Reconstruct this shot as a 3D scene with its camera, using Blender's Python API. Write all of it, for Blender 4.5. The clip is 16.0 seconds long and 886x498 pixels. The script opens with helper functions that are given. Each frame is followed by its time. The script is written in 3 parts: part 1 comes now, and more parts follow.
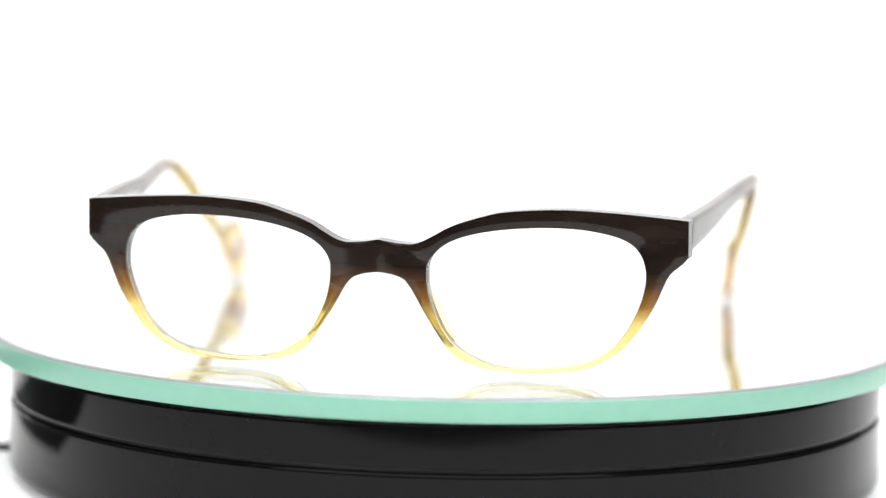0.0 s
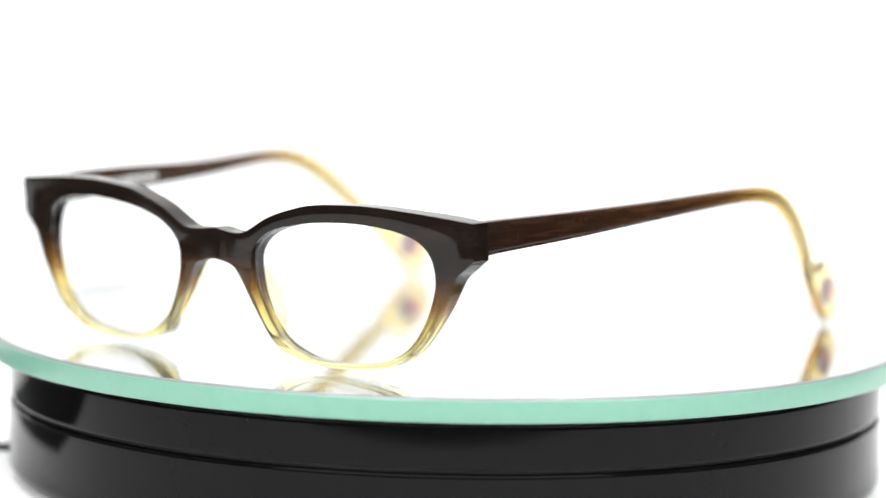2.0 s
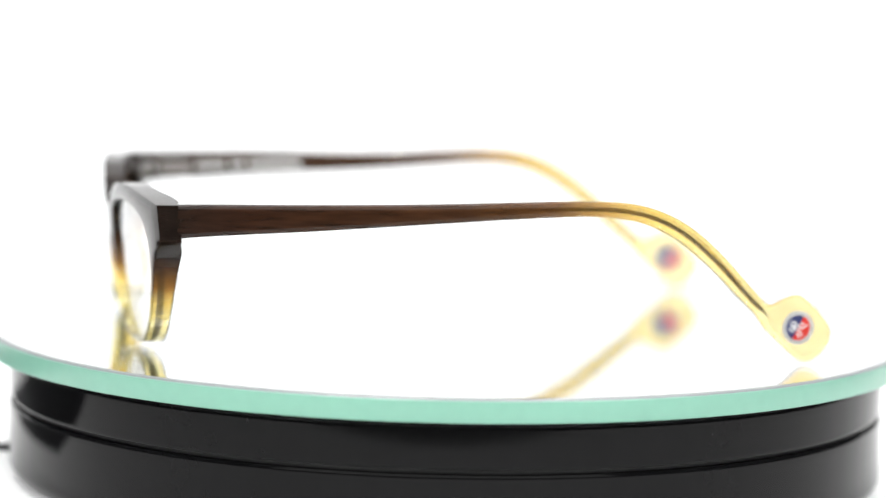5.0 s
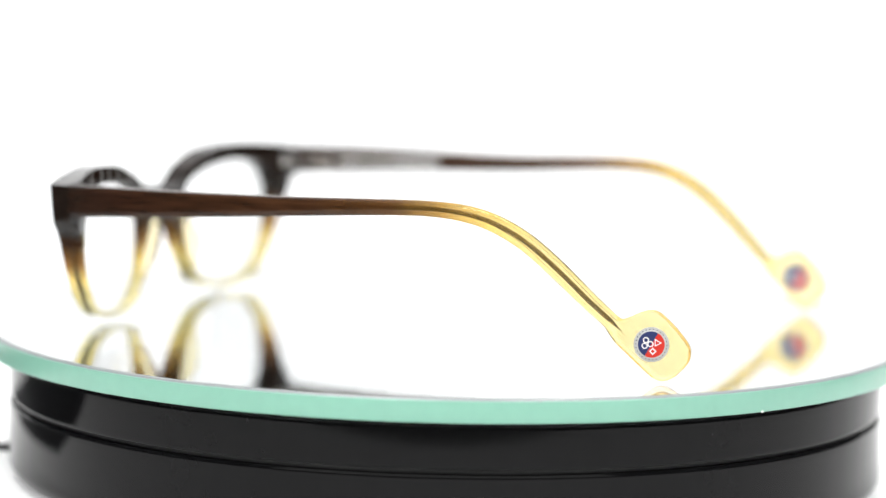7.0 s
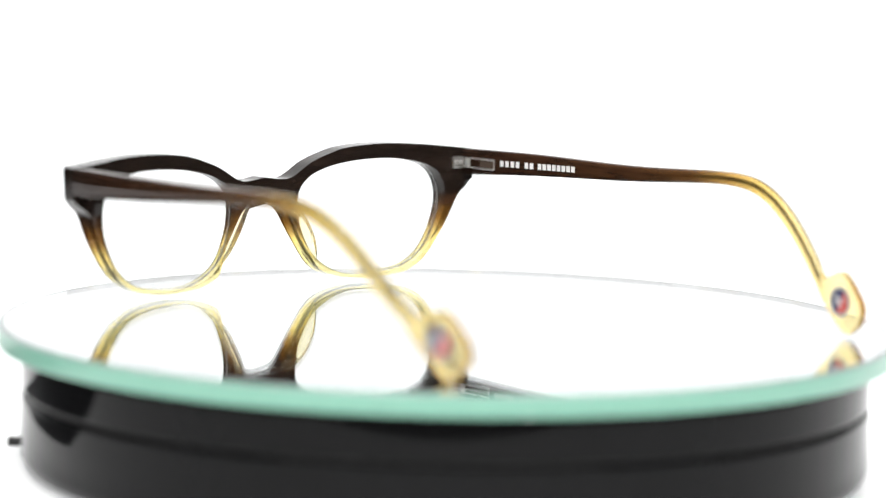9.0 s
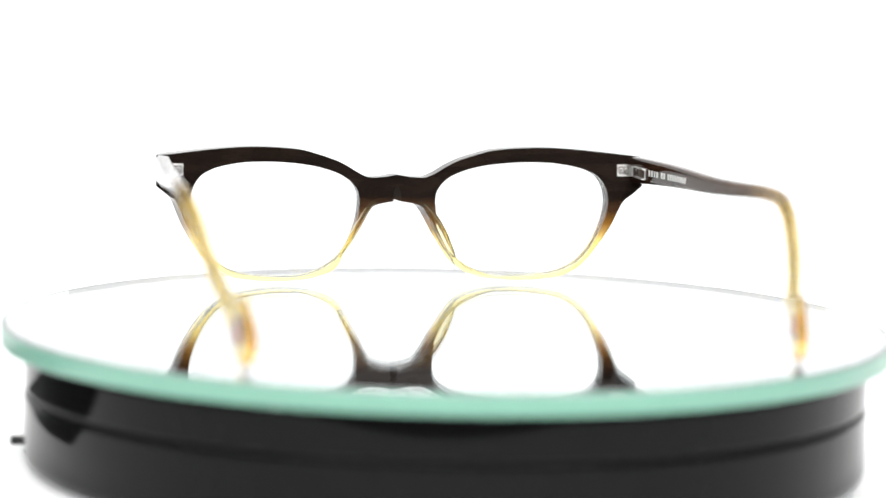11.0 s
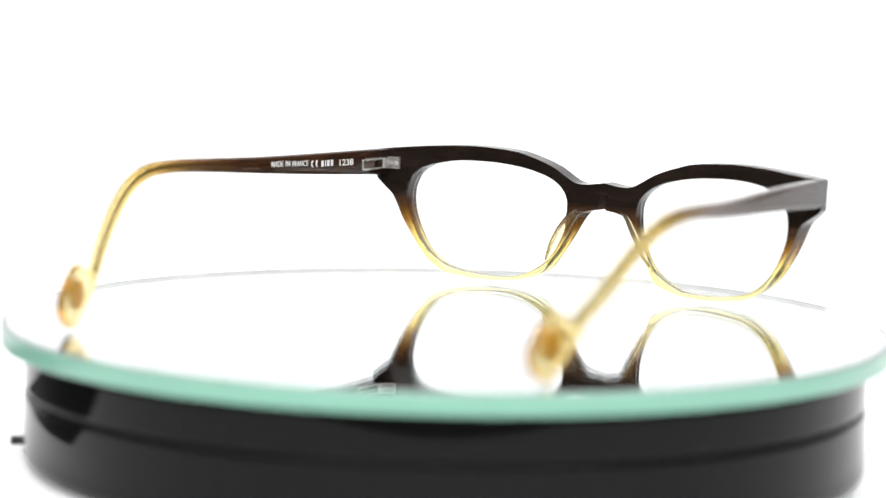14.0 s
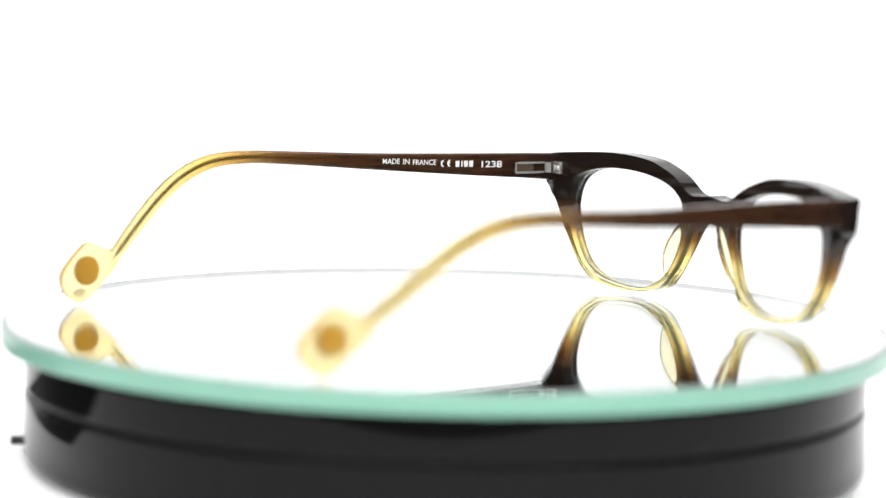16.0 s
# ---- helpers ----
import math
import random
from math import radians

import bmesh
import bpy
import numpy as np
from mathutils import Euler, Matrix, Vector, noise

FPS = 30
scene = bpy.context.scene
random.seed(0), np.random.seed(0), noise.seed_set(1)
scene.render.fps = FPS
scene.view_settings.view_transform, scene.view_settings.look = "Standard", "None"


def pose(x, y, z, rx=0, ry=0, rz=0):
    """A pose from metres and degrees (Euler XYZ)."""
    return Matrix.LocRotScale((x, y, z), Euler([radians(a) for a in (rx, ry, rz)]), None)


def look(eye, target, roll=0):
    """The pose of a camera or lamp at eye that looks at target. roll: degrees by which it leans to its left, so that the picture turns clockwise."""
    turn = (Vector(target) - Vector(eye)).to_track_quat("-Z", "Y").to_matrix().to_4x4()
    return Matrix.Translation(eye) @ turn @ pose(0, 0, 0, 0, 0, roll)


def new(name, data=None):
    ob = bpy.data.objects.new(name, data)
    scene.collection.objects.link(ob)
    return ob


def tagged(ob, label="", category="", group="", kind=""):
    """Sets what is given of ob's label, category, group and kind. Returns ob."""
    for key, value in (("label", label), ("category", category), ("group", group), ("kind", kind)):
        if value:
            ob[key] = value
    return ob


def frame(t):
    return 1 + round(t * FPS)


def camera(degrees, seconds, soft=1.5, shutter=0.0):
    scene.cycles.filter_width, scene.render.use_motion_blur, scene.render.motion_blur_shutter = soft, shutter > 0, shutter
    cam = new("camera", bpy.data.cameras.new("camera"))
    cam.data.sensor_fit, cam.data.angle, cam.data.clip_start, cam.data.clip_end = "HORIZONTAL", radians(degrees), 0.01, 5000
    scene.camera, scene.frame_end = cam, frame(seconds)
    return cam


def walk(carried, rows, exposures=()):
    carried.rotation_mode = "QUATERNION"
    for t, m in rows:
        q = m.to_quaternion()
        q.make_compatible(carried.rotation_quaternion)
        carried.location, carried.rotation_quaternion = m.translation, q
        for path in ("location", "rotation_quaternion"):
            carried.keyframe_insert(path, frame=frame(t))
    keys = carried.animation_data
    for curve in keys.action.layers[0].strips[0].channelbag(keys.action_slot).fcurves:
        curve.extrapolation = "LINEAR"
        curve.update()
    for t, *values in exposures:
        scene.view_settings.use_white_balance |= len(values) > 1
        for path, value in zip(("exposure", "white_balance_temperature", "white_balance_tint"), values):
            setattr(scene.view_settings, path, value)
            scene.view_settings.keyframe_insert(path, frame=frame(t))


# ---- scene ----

# ---- camera ----
# A still camera on a stand; its lens breathes once when the focus is pulled to the far side of the plate.
cam = camera(15.635, 16.0, soft=1.35)
cam.data.dof.use_dof, cam.data.dof.aperture_fstop = True, 6.6
focus_mark = new("focus_mark")
cam.data.dof.focus_object = focus_mark


def cam_pose(x, y, z, yaw, pitch, roll):
    """Yaw to the left of +y, pitch up, roll, in degrees."""
    return pose(x, y, z) @ pose(0, 0, 0, 0, 0, yaw) @ pose(0, 0, 0, 90 + pitch, 0, 0) @ pose(0, 0, 0, 0, 0, roll)


NEAR_FOCUS = cam_pose(0.0, -0.79243, 0.11096, 0.0977, -6.6228, 1.2970)
PULLED = cam_pose(0.0001, -0.81417, 0.11375, 0.1046, -6.6470, 1.2978)
FAR_FOCUS = cam_pose(0.0001, -0.81927, 0.11440, 0.1062, -6.6530, 1.2980)
walk(cam, [(0.0, NEAR_FOCUS), (8.8, NEAR_FOCUS), (8.9, PULLED), (9.3, PULLED), (11.2, FAR_FOCUS), (16.0, FAR_FOCUS)])

SPIN = 14.4            # degrees a second, clockwise seen from above: a turn in 25 seconds
GLASSES_AT = pose(-0.01450, -0.07534, 0.00034, 0, 0, -8.85)   # on the plate, at the start

# ---- light ----
TENT_GLOW = 1.04
world = bpy.data.worlds.new("world")
scene.world = world
world.use_nodes = True
world.node_tree.nodes["Background"].inputs[0].default_value = (0.9, 0.95, 1.0, 1)
world.node_tree.nodes["Background"].inputs[1].default_value = 0.10
scene.view_settings.exposure = 0.0



def lamp(name, wide, deep, watts, eye, target, colour):
    data = bpy.data.lights.new(name, "AREA")
    data.shape, data.size, data.size_y, data.energy, data.color = "RECTANGLE", wide, deep, watts, colour
    new(name, data).matrix_world = look(eye, target)


# Unseen lamp added overhead to lift the floor and draw top-edge highlights.
lamp("overhead_fill", 0.70, 0.16, 2.6, (0.05, -0.05, 0.70), (0, 0, 0), (1.0, 0.985, 0.96))
for x, y in ((-0.22, -0.42), (0.30, -0.36)):
    lamp("led_lamp", 0.014, 0.014, 2.4, (x, y, 0.66), (0, 0, 0.02), (1.0, 0.985, 0.97))


# ---- materials ----
def material(name):
    m = bpy.data.materials.new(name)
    m.use_nodes = True
    return m, m.node_tree.nodes, m.node_tree.links, m.node_tree.nodes["Principled BSDF"]


def plain(name, colour, rough=0.5, metal=0.0, coat=0.0, grain=0.0, scale=900.0, bump=0.0):
    """Colour with a fine grain and, over it, slow stains; a little relief."""
    m, n, l, p = material(name)
    p.inputs["Base Color"].default_value = (*colour, 1)
    p.inputs["Roughness"].default_value, p.inputs["Metallic"].default_value = rough, metal
    p.inputs["Coat Weight"].default_value, p.inputs["Coat Roughness"].default_value = coat, 0.03
    co = n.new("ShaderNodeTexCoord")
    fine, slow = n.new("ShaderNodeTexNoise"), n.new("ShaderNodeTexNoise")
    fine.inputs["Scale"].default_value, fine.inputs["Detail"].default_value = scale, 4
    slow.inputs["Scale"].default_value, slow.inputs["Detail"].default_value = scale / 18, 3
    for t in (fine, slow):
        l.new(co.outputs["Object"], t.inputs["Vector"])
    if grain:
        both = n.new("ShaderNodeMath")
        both.operation = "ADD"
        l.new(fine.outputs["Fac"], both.inputs[0]), l.new(slow.outputs["Fac"], both.inputs[1])
        span = n.new("ShaderNodeMapRange")
        span.inputs["From Min"].default_value, span.inputs["From Max"].default_value = 0.6, 1.4
        span.inputs["To Min"].default_value, span.inputs["To Max"].default_value = 1 - grain, 1 + grain
        l.new(both.outputs[0], span.inputs["Value"])
        mul = n.new("ShaderNodeVectorMath")
        mul.operation = "SCALE"
        mul.inputs[0].default_value = colour
        l.new(span.outputs[0], mul.inputs["Scale"])
        l.new(mul.outputs[0], p.inputs["Base Color"])
        rr = n.new("ShaderNodeMapRange")
        rr.inputs["To Min"].default_value, rr.inputs["To Max"].default_value = rough * 0.8, rough * 1.25
        l.new(slow.outputs["Fac"], rr.inputs["Value"])
        l.new(rr.outputs[0], p.inputs["Roughness"])
    if bump:
        b = n.new("ShaderNodeBump")
        b.inputs["Strength"].default_value, b.inputs["Distance"].default_value = bump, 0.0002
        l.new(fine.outputs["Fac"], b.inputs["Height"])
        l.new(b.outputs[0], p.inputs["Normal"])
    return m


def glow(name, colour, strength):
    """White cloth or film that emits light itself; no lamp stands behind it."""
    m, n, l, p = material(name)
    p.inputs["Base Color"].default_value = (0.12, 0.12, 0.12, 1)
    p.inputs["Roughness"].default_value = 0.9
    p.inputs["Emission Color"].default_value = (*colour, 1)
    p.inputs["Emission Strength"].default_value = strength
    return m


def acetate(name, axis, stops, streak):
    """See-through cellulose acetate, dyed in a fade along one axis (metres), with drawn-out streaks in the dark dye."""
    m, n, l, p = material(name)
    p.inputs["Roughness"].default_value, p.inputs["IOR"].default_value = 0.015, 1.33
    co, sep = n.new("ShaderNodeTexCoord"), n.new("ShaderNodeSeparateXYZ")
    l.new(co.outputs["Object"], sep.inputs[0])
    stretch = n.new("ShaderNodeVectorMath")
    stretch.operation = "MULTIPLY"
    stretch.inputs[1].default_value = streak
    l.new(co.outputs["Object"], stretch.inputs[0])
    grain = n.new("ShaderNodeTexNoise")
    grain.inputs["Scale"].default_value, grain.inputs["Detail"].default_value = 1.0, 5
    l.new(stretch.outputs[0], grain.inputs["Vector"])
    sway = n.new("ShaderNodeMath")
    sway.operation, sway.inputs[1].default_value = "MULTIPLY_ADD", 0.004
    l.new(grain.outputs["Fac"], sway.inputs[0])
    l.new(sep.outputs[axis], sway.inputs[2])
    low, high = stops[0][0], stops[-1][0]
    span = n.new("ShaderNodeMapRange")
    span.inputs["From Min"].default_value, span.inputs["From Max"].default_value = low + 0.002, high + 0.002
    l.new(sway.outputs[0], span.inputs["Value"])
    colours, clear = n.new("ShaderNodeValToRGB"), n.new("ShaderNodeValToRGB")
    for ramp, pick in ((colours, 1), (clear, 2)):
        marks = ramp.color_ramp.elements
        for k, stop in enumerate(stops):
            at = (stop[0] - low) / (high - low)
            e = marks[0] if k == 0 else marks[len(marks) - 1] if k == len(stops) - 1 else marks.new(at)
            e.position = at
            e.color = (*stop[1], 1) if pick == 1 else (stop[2],) * 3 + (1,)
        l.new(span.outputs[0], ramp.inputs["Fac"])
    dye = n.new("ShaderNodeMapRange")
    dye.inputs["From Min"].default_value, dye.inputs["From Max"].default_value = 0.3, 0.7
    dye.inputs["To Min"].default_value, dye.inputs["To Max"].default_value = 0.5, 1.5
    l.new(grain.outputs["Fac"], dye.inputs["Value"])
    mul = n.new("ShaderNodeVectorMath")
    mul.operation = "SCALE"
    l.new(colours.outputs["Color"], mul.inputs[0])
    l.new(dye.outputs[0], mul.inputs["Scale"])
    mix = n.new("ShaderNodeMix")
    mix.data_type = "RGBA"
    l.new(clear.outputs["Color"], mix.inputs["Factor"])
    l.new(mul.outputs[0], mix.inputs["A"])
    l.new(colours.outputs["Color"], mix.inputs["B"])
    l.new(mix.outputs["Result"], p.inputs["Base Color"])
    l.new(clear.outputs["Color"], p.inputs["Transmission Weight"])
    return m


BROWN, DARK, AMBER, GOLD, STRAW = (0.036, 0.016, 0.009), (0.016, 0.0105, 0.008), (0.34, 0.15, 0.024), (0.76, 0.53, 0.13), (0.985, 0.90, 0.52)
FADE_FRONT = acetate("acetate_front", "Z", [(0.000, STRAW, 0.92), (0.008, (0.97, 0.83, 0.36), 0.92), (0.0125, (0.92, 0.70, 0.23), 0.90),
                                            (0.0165, AMBER, 0.68), (0.0205, (0.09, 0.042, 0.02), 0.35), (0.024, DARK, 0.12), (0.038, DARK, 0.10)], (60, 60, 220))
FADE_TEMPLE = acetate("acetate_temple", "Y", [(0.000, DARK, 0.12), (0.020, BROWN, 0.15), (0.070, (0.062, 0.027, 0.012), 0.25), (0.089, (0.15, 0.068, 0.022), 0.55),
                                              (0.101, (0.52, 0.31, 0.08), 0.85), (0.112, (0.86, 0.62, 0.18), 0.90), (0.124, (0.94, 0.75, 0.32), 0.92), (0.138, (0.95, 0.78, 0.36), 0.93), (0.144, (0.975, 0.83, 0.44), 0.95), (0.160, (0.975, 0.83, 0.44), 0.95)], (900, 40, 900))
PAD = acetate("acetate_pad", "Z", [(0.000, STRAW, 0.97), (0.010, (0.97, 0.92, 0.70), 0.97), (0.017, (0.97, 0.90, 0.62), 0.97), (0.024, (0.95, 0.87, 0.60), 0.97), (0.030, GOLD, 0.9)], (60, 60, 220))
# Deeper amber stands in for light's longer path through the tip's thin edge.
EDGE_PATH_TINT = acetate("acetate_edge_path_tint", "Z", [(0.000, (0.88, 0.42, 0.05), 0.9), (0.020, (0.93, 0.56, 0.12), 0.9)], (60, 60, 220))
CLEAR = plain("demo_lens_plastic", (1, 1, 1), 0.0)
CLEAR.node_tree.nodes["Principled BSDF"].inputs["Transmission Weight"].default_value = 1.0
CLEAR.node_tree.nodes["Principled BSDF"].inputs["IOR"].default_value = 1.49
CLEAR.node_tree.nodes["Principled BSDF"].inputs["Base Color"].default_value = (0.985, 0.99, 0.99, 1)
FROSTED = plain("frosted_lens_edge", (0.97, 0.97, 0.96), 0.2, grain=0.04, scale=1500)
FROSTED.node_tree.nodes["Principled BSDF"].inputs["Transmission Weight"].default_value = 0.8
SILVER = plain("hinge_steel", (0.86, 0.85, 0.84), 0.28, 1.0, grain=0.12, scale=2500)
STEEL_DULL = plain("dull_steel", (0.42, 0.41, 0.40), 0.45, 1.0, grain=0.15, scale=2500)
HINGE_BED = plain("brown_hinge_bed", (0.075, 0.050, 0.036), 0.3, grain=0.2, scale=2500)
WIRE = plain("core_wire_steel", (0.17, 0.125, 0.065), 0.2, 1.0, grain=0.1, scale=2500)
PRINT = plain("white_print", (0.86, 0.86, 0.85), 0.6)
BADGE_RIM = plain("badge_silver", (0.62, 0.62, 0.60), 0.35, 0.3, grain=0.15, scale=4000)
BADGE_BLUE = plain("badge_blue", (0.022, 0.036, 0.14), 0.3)
BADGE_RED = plain("badge_red", (0.70, 0.035, 0.02), 0.3)
BADGE_BACK = plain("badge_back", (0.74, 0.45, 0.06), 0.25)
PLATE_GLASS = plain("plate_glass", (0.985, 0.995, 0.99), 0.0)
PLATE_GLASS.node_tree.nodes["Principled BSDF"].inputs["Transmission Weight"].default_value = 1.0
PLATE_GLASS.node_tree.nodes["Principled BSDF"].inputs["IOR"].default_value = 1.52
MIRROR = plain("mirror_coat", (0.86, 0.875, 0.88), 0.004, 1.0)
GLASS_EDGE = plain("green_glass", (0.215, 0.475, 0.36), 0.3, coat=0.1, grain=0.05, scale=300)
ARRIS = plain("ground_glass_edge", (0.25, 0.265, 0.275), 0.35, grain=0.1, scale=1500)
BLACK = plain("black_gloss_plastic", (0.004, 0.004, 0.0044), 0.06, grain=0.25, scale=160, bump=0.012)
BLACK.node_tree.nodes["Principled BSDF"].inputs["IOR"].default_value = 1.22
BLACK_MATT = plain("black_matt_plastic", (0.012, 0.012, 0.012), 0.5, grain=0.2, scale=800)
TABLE_DARK = plain("dark_table", (0.02, 0.02, 0.022), 0.5, grain=0.3, scale=60)
ROOM_GREY = plain("room_paint", (0.10, 0.10, 0.105), 0.8, grain=0.1, scale=30)
# Added fill above the camera: brightens print, badges and glass edge from the front.
FRONT_FILL = glow("front_fill", (1.0, 0.99, 0.975), 2.2)
CLOTH = glow("tent_cloth", (0.985, 0.995, 1.0), TENT_GLOW)
# Backdrop shines by itself, beyond white, so defocused dark edges fade into it.
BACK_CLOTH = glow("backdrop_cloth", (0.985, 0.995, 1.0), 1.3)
# Emission added to keep the floor white by the drum; no lamp stands below.
GLOW_SHEET = glow("glow_sheet", (0.985, 0.99, 1.0), 0.42)
GLOW_SHEET.node_tree.nodes["Principled BSDF"].inputs["Base Color"].default_value = (0.75, 0.75, 0.75, 1)


# ---- building helpers ----
def part(name, bm, mat, parent=None, label="", smooth=0.6):
    """Links a bmesh as one mesh object under a thing or a part."""
    bmesh.ops.recalc_face_normals(bm, faces=bm.faces)
    me = bpy.data.meshes.new(name)
    bm.to_mesh(me)
    bm.free()
    me.materials.append(mat)
    if smooth:
        me.shade_smooth()
        me.set_sharp_from_angle(angle=smooth)
    ob = new(name, me)
    ob.parent = parent
    return tagged(ob, label)


def spline(points, steps, closed=False):
    """A smooth curve (Catmull-Rom) through control points."""
    pts = [Vector(p) for p in points]
    n, out = len(pts), []
    for i in range(n if closed else n - 1):
        if closed:
            a, b, c, d = (pts[(i + k) % n] for k in (-1, 0, 1, 2))
        else:
            b, c = pts[i], pts[i + 1]
            a = pts[i - 1] if i else b * 2 - c
            d = pts[i + 2] if i + 2 < n else c * 2 - b
        for k in range(steps):
            t = k / steps
            out.append(0.5 * (2 * b + (c - a) * t + (2 * a - 5 * b + 4 * c - d) * t * t + (3 * b - a - 3 * c + d) * t ** 3))
    if not closed:
        out.append(pts[-1].copy())
    return out


def step(lo, hi, v):
    t = min(1, max(0, (v - lo) / (hi - lo)))
    return t * t * (3 - 2 * t)


def lathe(profile, count=192):
    """Turns a profile of (radius, z) about the z axis; a radius of 0 closes it."""
    bm = bmesh.new()
    rings = []
    for r, z in profile:
        if r == 0:
            rings.append([bm.verts.new((0, 0, z))])
        else:
            rings.append([bm.verts.new((r * math.cos(a), r * math.sin(a), z)) for a in (2 * math.pi * i / count for i in range(count))])
    for a, b in zip(rings, rings[1:]):
        for i in range(count):
            j = (i + 1) % count
            if len(a) == 1:
                bm.faces.new((a[0], b[i], b[j]))
            elif len(b) == 1:
                bm.faces.new((a[i], b[0], a[j]))
            else:
                bm.faces.new((a[i], b[i], b[j], a[j]))
    return bm


def box(sx, sy, sz, at=(0, 0, 0), bevel=0.0):
    bm = bmesh.new()
    bmesh.ops.create_cube(bm, size=1, matrix=Matrix.Translation(at) @ Matrix.Diagonal((sx, sy, sz, 1)))
    if bevel:
        bmesh.ops.bevel(bm, geom=bm.edges[:], offset=bevel, segments=2, affect="EDGES", profile=0.5)
    return bm


def letters(text, wide, high, m, name, parent, mat):
    """Printed characters as a thin mesh, so wide and so high, from the left foot at the pose m."""
    curve = bpy.data.curves.new(name, "FONT")
    curve.body, curve.size, curve.extrude, curve.offset = text, 1.0, 0.01, 0.014
    tmp = bpy.data.objects.new(name, curve)
    scene.collection.objects.link(tmp)
    me = bpy.data.meshes.new_from_object(tmp.evaluated_get(bpy.context.evaluated_depsgraph_get()))
    bpy.data.objects.remove(tmp)
    xs, ys = [v.co.x for v in me.vertices], [v.co.y for v in me.vertices]
    sx, sy = wide / (max(xs) - min(xs)), high / (max(ys) - min(ys))
    me.transform(m @ Matrix.Diagonal((sx, sy, 0.002, 1)) @ Matrix.Translation((-min(xs), -min(ys), 0)))
    me.materials.clear()
    me.materials.append(mat)
    ob = new(name, me)
    ob.parent = parent
    return ob


# ---- the photo tent ----
def sheet(run):
    """A thin sheet that follows a run of (y, z, its west and east reach)."""
    bm = bmesh.new()
    lo, hi = [], []
    for y, z, west, east in run:
        lo.append([bm.verts.new((x, y, z)) for x in (-west, east)])
        hi.append([bm.verts.new((x, y + 0.0005 * (z > 0.0), z - 0.0006)) for x in (-west, east)])
    for a, b in zip(lo, lo[1:]):
        bm.faces.new((a[0], a[1], b[1], b[0]))
    for a, b in zip(hi, hi[1:]):
        bm.faces.new((a[0], b[0], b[1], a[1]))
    return bm


def setting():
    sweep = [(0.40 + 0.25 * math.sin(a), -0.037 + 0.25 * (1 - math.cos(a)), 0.72, 0.72) for a in (radians(9 * i) for i in range(11))]
    # Outline stepped where unseen, to shape the reflections in the black drum.
    tagged(part("floor", sheet([(-0.252, -0.037, 0.27, 0.27), (-0.026, -0.037, 0.27, 0.27), (-0.024, -0.037, 0.157, 0.27), (0.10, -0.037, 0.157, 0.27), (0.11, -0.037, 0.72, 0.72), (0.40, -0.037, 0.72, 0.72)]), GLOW_SHEET), "white sheet with a faint added glow, under the black turntable", "floor", kind="structure")
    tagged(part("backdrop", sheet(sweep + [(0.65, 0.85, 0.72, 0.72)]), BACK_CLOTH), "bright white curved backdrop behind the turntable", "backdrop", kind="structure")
    tagged(part("front_fill_panel", box(1.90, 0.01, 0.80, (0, -1.05, 0.65)), FRONT_FILL, smooth=0), "unseen glowing panel above the camera, added as front fill", "wall", kind="structure")
    for name, size, at in (("wall_west", (0.02, 3.0, 1.5), (-1.3, -0.4, 0.70)), ("wall_east", (0.02, 3.0, 1.5), (1.3, -0.4, 0.70))):
        tagged(part(name, box(*size, at), ROOM_GREY, smooth=0), "dim grey wall of the room beside the backdrop", "wall", kind="structure")
    tagged(part("ceiling", box(1.9, 1.75, 0.01, (0, -0.19, 1.05)), CLOTH, smooth=0), "glowing white cloth roof of a photo tent", "ceiling", kind="structure")
    tagged(part("ground", box(3.0, 3.0, 0.02, (0, -0.4, -0.0492)), TABLE_DARK, smooth=0), "dark table top under the white sheet", "table top", kind="structure")


# ---- the turntable ----
def turntable():
    base = tagged(new("turntable"), "black glossy plastic display turntable with a groove round it", "turntable")
    base.location = (0, 0, -0.037)
    R, o = 0.1074, 0.037
    ring = lathe([(0, o - 0.0058), (R - 0.0030, o - 0.0058), (R - 0.0010, o - 0.0060), (R - 0.0003, o - 0.0065), (R, o - 0.0072), (R, o - 0.0078), (R, o - 0.0158), (R, o - 0.0163), (R - 0.0001, o - 0.0165), (R - 0.0003, o - 0.0166), (0, o - 0.0166)])
    part("top_ring", ring, BLACK, base)
    body = lathe([(0, o - 0.0176), (R - 0.0006, o - 0.0176), (R - 0.0001, o - 0.0177), (R + 0.0001, o - 0.0180), (R + 0.0001, o - 0.0186), (R + 0.0002, 0.0048), (R + 0.0002, 0.0042), (R - 0.0004, 0.0022), (R - 0.002, 0.0008), (R - 0.004, 0.0), (0, 0.0)])
    part("drum", body, BLACK, base)
    part("gap_collar", lathe([(R - 0.0015, o - 0.01655), (R - 0.0015, o - 0.01765)]), BLACK_MATT, base, "dark recessed groove")
    switch = part("switch", box(0.0036, 0.0024, 0.0021, (-R - 0.0018, -0.004, 0.0045), 0.0003), BLACK_MATT, base, "small black rocker switch")
    part("switch_plate", box(0.0008, 0.0060, 0.0056, (-R + 0.0001, -0.004, 0.0042), 0.0002), BLACK_MATT, switch)


